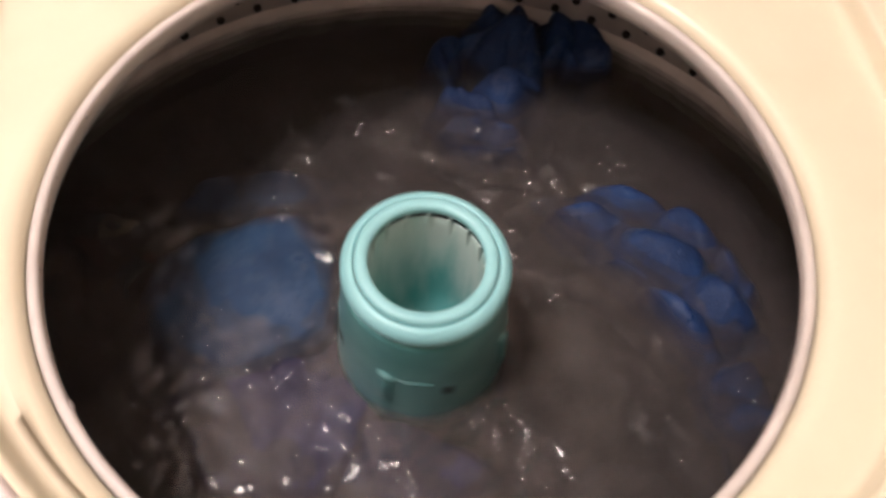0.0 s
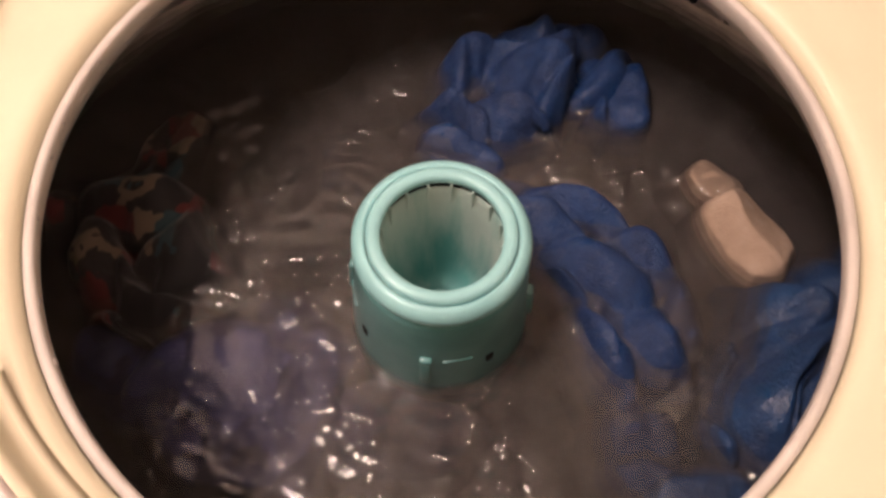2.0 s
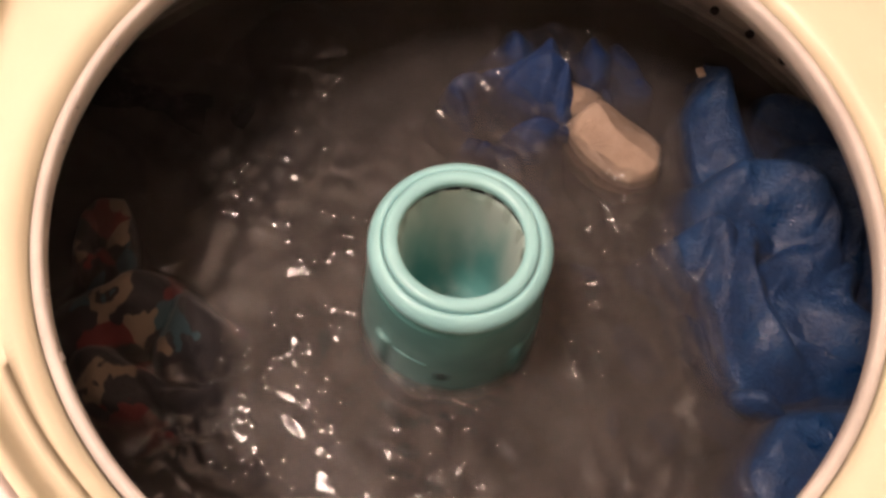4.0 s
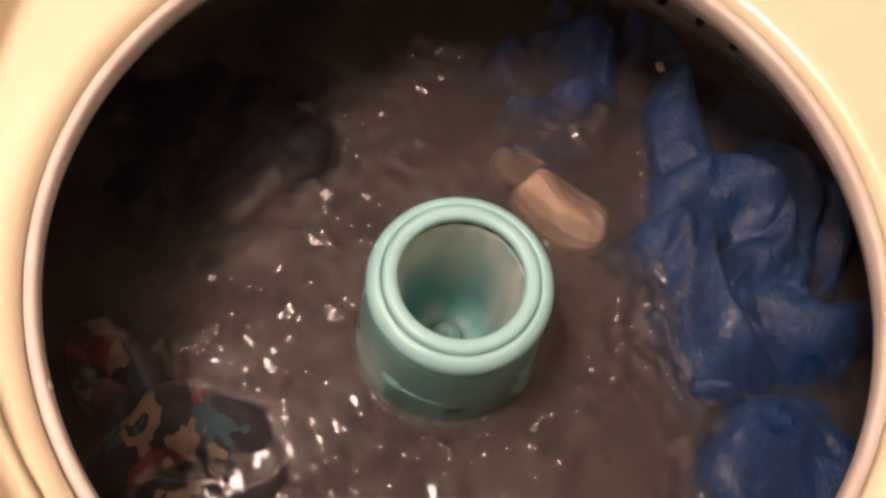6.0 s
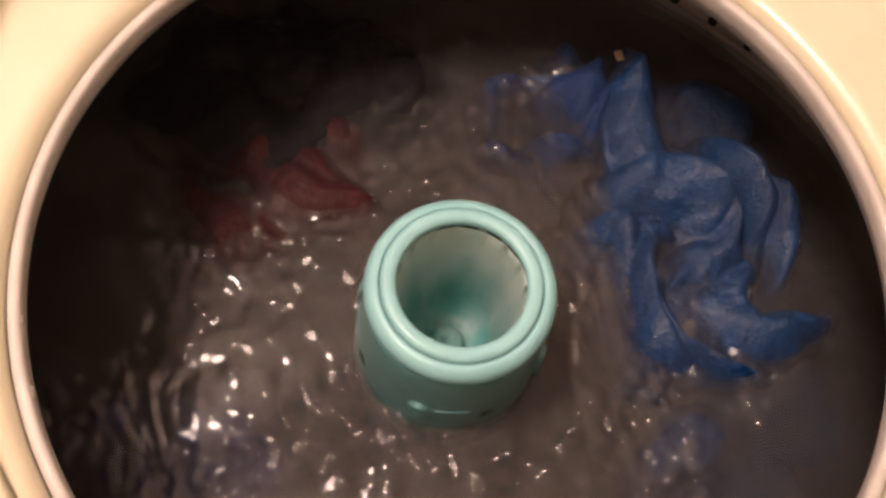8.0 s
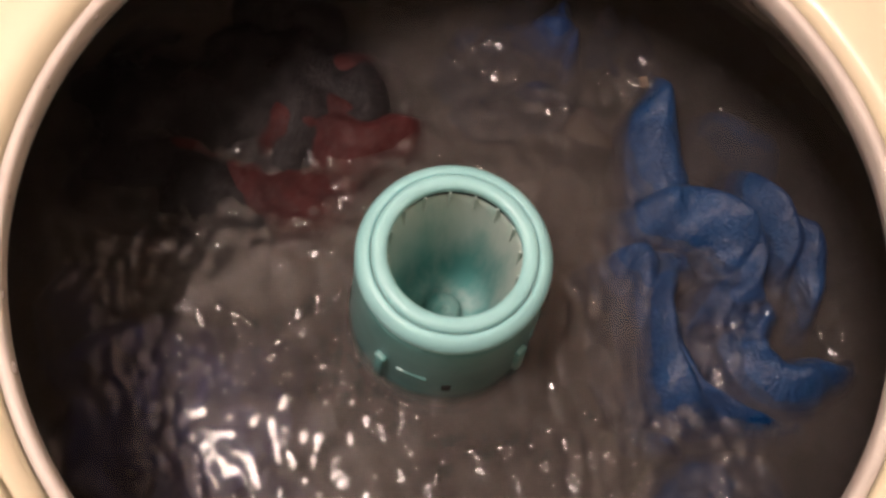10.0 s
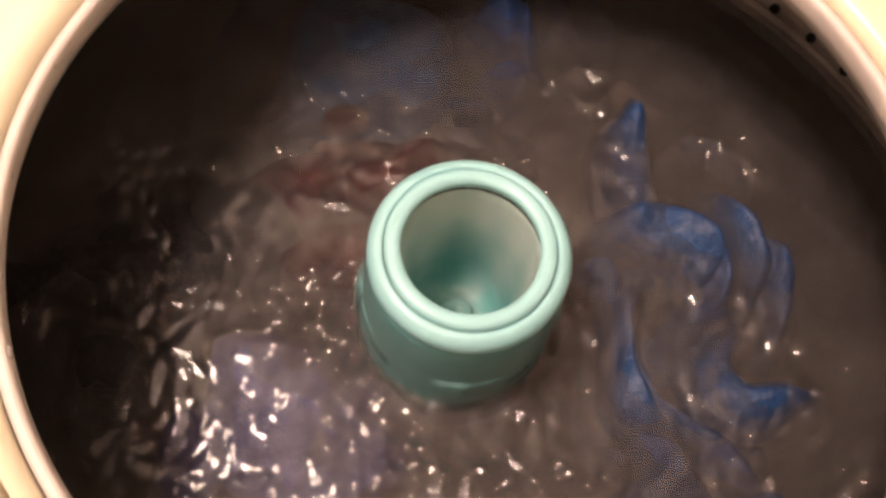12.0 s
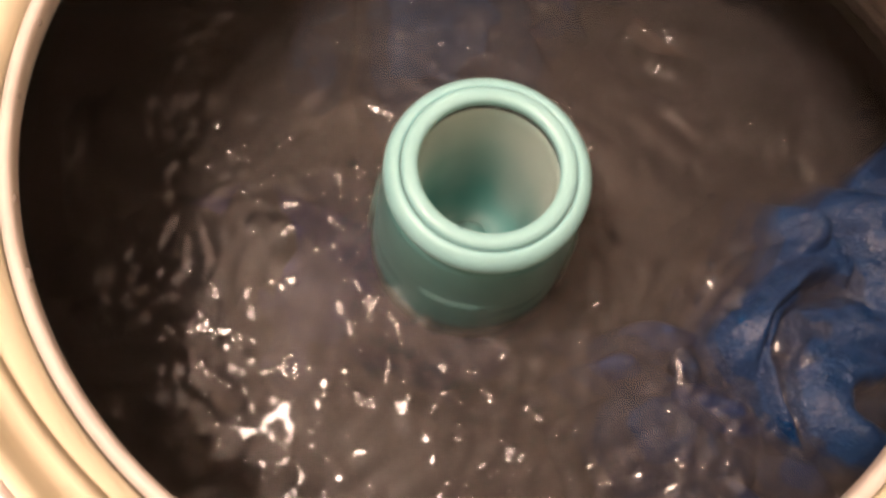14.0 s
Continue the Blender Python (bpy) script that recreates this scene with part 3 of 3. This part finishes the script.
TIGHTS = cloth("black_trousers", (0.260, 0.215), 81, BLACK, "black cotton trousers just under the dirty water", "trousers",
               [(45, 0.060, 0.010, 0.2, 0.4), (125, 0.050, 0.006, 0.3, 0.4)], n=100, tall=0.013, ragged=0.2, warp=0.018)
cloth_part("trouser_leg", TIGHTS, (0.080, 0.160), 82, BLACK, pose(0.075, 0.045, -0.004, 0, 0, -55), [(10, 0.045, 0.008, 0.2, 0.4)], n=60, tall=0.012)
tag_mesh = rounded_box((0.005, 0.007, 0.0016), 0.0006, 1)
part("tag", tag_mesh, BEIGE, TOWEL, "pale sewn-in tag", m=pose(-0.021, 0.142, 0.013, 6, -6, 10))


# ---- soap bubbles on the surface ----
def bubble(radius):
    bm = bmesh.new()
    bmesh.ops.create_uvsphere(bm, u_segments=18, v_segments=12, radius=radius)
    bmesh.ops.delete(bm, geom=[v for v in bm.verts if v.co.z < -radius * 0.3], context="VERTS")
    for v in bm.verts:
        v.co.z *= 0.7
    return bm


def bubbles():
    made = []
    rng = random.Random(4)
    for count, spread in ((9, 0.012), (5, 0.009), (4, 0.007)):
        cluster = new("bubble_cluster")
        tagged(cluster, "cluster of clear soap bubbles afloat on the water", "bubbles", "soap bubbles")
        for i in range(count):
            a = i * 2.4
            r = spread * math.sqrt(i / count)
            part("bubble", bubble(rng.uniform(0.0022, 0.0044)), FILM, cluster, m=pose(r * math.cos(a), r * math.sin(a), 0.0005))
        made.append(cluster)
    single = bubble(0.0030)
    me = bpy.data.meshes.new("bubble")
    single.to_mesh(me)
    single.free()
    me.materials.append(FILM)
    me.polygons.foreach_set("use_smooth", [True] * len(me.polygons))
    for i in range(16):
        ob = tagged(new("soap_bubble", me), "single clear soap bubble afloat on the water", "bubble", "soap bubbles")
        ob.scale = (rng.uniform(0.5, 1.1),) * 3
        made.append(ob)
    return made


BUBBLES = bubbles()


# ---- motion: rows of seconds, x, y, height over the water, turn ----
TOWEL_PATH = [
    (0, 0.200, -0.110, -0.045, -70),
    (1, 0.205, -0.100, -0.034, -66),
    (1.5, 0.208, -0.098, -0.020, -60),
    (2, 0.208, -0.098, -0.010, -52),
    (3, 0.200, -0.050, -0.006, -20),
    (4.5, 0.192, -0.007, -0.003, 0),
    (5, 0.189, -0.003, -0.003, 0),
    (5.5, 0.176, 0.029, -0.004, 5),
    (6, 0.181, 0.021, -0.005, 0),
    (6.5, 0.163, 0.022, -0.006, 2),
    (7, 0.155, -0.002, -0.010, 6),
    (7.5, 0.147, 0.020, -0.012, 4),
    (8, 0.144, 0.032, -0.015, 0),
    (8.5, 0.131, 0.025, -0.019, -4),
    (9, 0.146, 0.005, -0.021, -6),
    (11.3, 0.148, -0.030, -0.012, 4),
    (11.5, 0.128, -0.022, -0.009, 8),
    (12, 0.118, -0.011, -0.025, -4),
    (12.5, 0.143, -0.019, -0.017, -22),
    (13, 0.155, -0.045, -0.016, -36),
    (13.5, 0.185, -0.032, -0.012, -46),
    (14, 0.180, -0.058, -0.015, -50),
]
SHIRT_PATH = [
    (0, 0.122, 0.193, -0.007, 20),
    (0.5, 0.098, 0.199, -0.007, 24),
    (1, 0.138, 0.157, -0.005, -14),
    (1.5, 0.082, 0.188, -0.005, 8),
    (2, 0.088, 0.135, -0.004, 0),
    (3, 0.085, 0.150, -0.016, 10),
    (4.5, 0.077, 0.120, -0.023, 35),
    (5, 0.044, 0.145, -0.022, 50),
    (6, 0.107, 0.173, -0.016, 30),
    (6.5, 0.066, 0.174, -0.018, 40),
    (7, 0.106, 0.145, -0.016, 20),
    (7.5, 0.093, 0.159, -0.016, 20),
    (8, 0.085, 0.140, -0.022, 20),
    (9, 0.080, 0.150, -0.040, 20),
    (11.3, 0.050, 0.170, -0.026, 40),
    (12.5, 0.020, 0.170, -0.030, 50),
    (14, 0.050, 0.150, -0.035, 50),
]
JOGGERS_PATH = [
    (0, 0.172, 0.008, -0.011, 28),
    (0.5, 0.150, 0.052, -0.008, 34),
    (1, 0.182, -0.027, -0.009, 8),
    (1.5, 0.126, 0.045, -0.005, 24),
    (2, 0.103, -0.008, -0.010, 20),
    (3, 0.110, -0.020, -0.028, 10),
    (4.5, 0.100, -0.060, -0.045, 0),
    (11, 0.120, -0.120, -0.045, 0),
    (12, 0.130, -0.125, -0.019, 20),
    (12.5, 0.135, -0.120, -0.017, 30),
    (13, 0.115, -0.115, -0.018, 40),
    (14, 0.120, -0.100, -0.025, 50),
]
PILLOW_PATH = [
    (0, -0.095, 0.065, -0.010, 0),
    (0.5, -0.006, 0.180, -0.015, -40),
    (1, -0.053, 0.086, -0.020, -20),
    (2, -0.050, 0.100, -0.040, 0),
    (4.5, 0.050, -0.110, -0.050, 0),
    (8, 0.170, -0.060, -0.027, 30),
    (9, 0.207, -0.011, -0.025, 50),
    (10, 0.050, 0.160, -0.030, 60),
    (11.3, -0.101, 0.153, -0.021, 70),
    (11.5, -0.036, 0.159, -0.019, 75),
    (12, -0.048, 0.153, -0.018, 80),
    (12.5, -0.038, 0.157, -0.018, 80),
    (13, -0.021, 0.147, -0.020, 85),
    (14, 0.003, 0.115, -0.022, 90),
]
WASHCLOTH_PATH = [
    (0, 0.190, -0.060, -0.040, 0),
    (0.6, 0.189, -0.020, -0.016, 0),
    (1, 0.211, -0.042, -0.012, 10),
    (1.5, 0.209, 0.049, -0.008, 70),
    (2, 0.190, 0.001, -0.008, 20),
    (3, 0.150, 0.070, -0.010, 30),
    (4.5, 0.113, 0.091, -0.013, 40),
    (5, 0.101, 0.078, -0.011, 38),
    (5.5, 0.086, 0.064, -0.016, 40),
    (6, 0.081, 0.069, -0.016, 44),
    (6.5, 0.061, 0.064, -0.028, 50),
    (7.5, 0.070, 0.060, -0.045, 60),
    (11.5, 0.130, 0.130, -0.042, 60),
    (12.5, 0.125, 0.135, -0.040, 60),
    (14, 0.130, 0.120, -0.042, 60),
]
TROUSERS_PATH = [
    (0, -0.095, -0.018, -0.018, 0),
    (0.5, -0.129, 0.003, -0.016, 10),
    (1, -0.092, -0.023, -0.017, 5),
    (1.5, -0.116, -0.037, -0.014, 8),
    (2, -0.118, -0.025, -0.016, 14),
    (4.5, -0.140, -0.060, -0.045, 20),
    (9, -0.150, -0.070, -0.019, 0),
    (11.3, -0.127, -0.031, -0.013, -15),
    (11.5, -0.103, -0.045, -0.014, -15),
    (12, -0.092, -0.064, -0.014, -12),
    (12.5, -0.074, -0.061, -0.016, -10),
    (13, -0.086, -0.045, -0.018, 0),
    (13.5, 0.002, -0.109, -0.019, 0),
    (14, -0.099, -0.013, -0.024, 10),
]
PRINT_PATH = [
    (0, -0.184, 0.111, -0.030, 0),
    (1, -0.182, 0.114, -0.012, 0),
    (1.5, -0.186, 0.107, -0.008, 10),
    (2, -0.168, 0.080, -0.004, 20),
    (4.5, -0.170, -0.006, -0.010, 60),
    (5, -0.151, -0.042, -0.020, 70),
    (6, -0.140, -0.053, -0.011, 80),
    (6.5, -0.134, -0.063, -0.012, 85),
    (7, -0.091, -0.065, -0.022, 90),
    (8, -0.090, -0.080, -0.045, 90),
    (14, -0.100, -0.110, -0.060, 90),
]
SWEATER_PATH = [
    (0, -0.060, 0.160, -0.050, 0),
    (6, -0.110, 0.140, -0.030, 0),
    (7.5, -0.107, 0.126, -0.013, 0),
    (8, -0.095, 0.097, -0.010, 10),
    (8.5, -0.108, 0.063, -0.009, 15),
    (9, -0.091, 0.069, -0.009, 25),
    (11.3, -0.038, 0.131, -0.008, 50),
    (11.5, -0.044, 0.126, -0.011, 55),
    (12, -0.057, 0.064, -0.014, 60),
    (13, -0.090, 0.080, -0.030, 70),
    (14, -0.100, 0.050, -0.040, 70),
]
TIGHTS_PATH = [
    (0, -0.130, 0.150, -0.030, 0),
    (2, -0.140, 0.150, -0.026, 5),
    (4.5, -0.140, 0.140, -0.013, 10),
    (5, -0.140, 0.140, -0.011, 12),
    (6.5, -0.140, 0.140, -0.007, 18),
    (8, -0.085, 0.175, -0.005, 22),
    (9, -0.075, 0.175, -0.005, 30),
    (11.3, -0.170, 0.030, -0.010, 50),
    (12.5, -0.170, 0.010, -0.012, 60),
    (14, -0.165, -0.040, -0.018, 70),
]

STROKE = 0.4706


def swing(t):
    """The agitator's stroke, from -1 to 1."""
    return math.cos(math.pi * (t - 0.1) / STROKE)


def glide(points, t):
    for p, q in zip(points, points[1:]):
        if t <= q[0]:
            s = smooth((t - p[0]) / (q[0] - p[0])) * 0.5 + 0.5 * min(1.0, max(0.0, (t - p[0]) / (q[0] - p[0])))
            return [a + (b - a) * s for a, b in zip(p[1:], q[1:])]
    return list(points[-1][1:])


def water_level(t):
    return glide([(0, -0.144), (1.5, -0.140), (2.2, -0.137), (4.3, -0.129), (13, -0.129), (14, -0.130)], t)[0]


def drift(points, sway, phase):
    """Carried by the water: the path, swayed round the axis with the strokes and rocked a little."""
    rows = []
    for i in range(0, 141, 1):
        t = i / 10
        x, y, up, turn = glide(points, t)
        s = swing(t - phase)
        rock = math.sin(t * 2.1 + phase * 40)
        m = pose(0, 0, 0, 0, 0, sway * s) @ pose(x, y, water_level(t) + up + 0.002 * rock, 3 * rock, 2.5 * math.cos(t * 1.7 + phase * 30), turn)
        rows.append((t, m))
    return rows


def motions():
    fine = [i * 0.05 for i in range(281)]
    walk(AGITATOR, [(t, pose(0, 0, 0, 0, 0, -23 + 104 * swing(t))) for t in fine])
    walk(WATER_BODY, [(t, pose(0, 0, water_level(t), 0, 0, -9 * t + 5 * swing(t - 0.09))) for t in fine])
    for ob, points, sway, phase in ((TOWEL, TOWEL_PATH, 1.6, 0.10), (SHIRT, SHIRT_PATH, 2.2, 0.12), (JOGGERS, JOGGERS_PATH, 2.0, 0.11), (PILLOWCASE, PILLOW_PATH, 3.0, 0.08),
                                    (WASHCLOTH, WASHCLOTH_PATH, 2.5, 0.14), (TROUSERS, TROUSERS_PATH, 3.0, 0.10), (PRINT, PRINT_PATH, 2.5, 0.16),
                                    (SWEATER, SWEATER_PATH, 2.5, 0.12), (TIGHTS, TIGHTS_PATH, 2.2, 0.15)):
        walk(ob, drift(points, sway, phase))
    rng = random.Random(9)
    starts = [(-0.162, -0.025), (-0.117, 0.047), (0.100, -0.095)] + [(r * math.cos(a), r * math.sin(a)) for r, a in
              ((rng.uniform(0.08, 0.22), rng.uniform(0.5, 5.2)) for _ in range(16))]
    for i, (ob, (x, y)) in enumerate(zip(BUBBLES, starts)):
        turn = rng.uniform(1.0, 4.0)
        walk(ob, [(t / 2, pose(0, 0, 0, 0, 0, turn * t / 2 + 2 * swing(t / 2)) @ pose(x, y, water_level(t / 2) + 0.0012)) for t in range(29)])


motions()
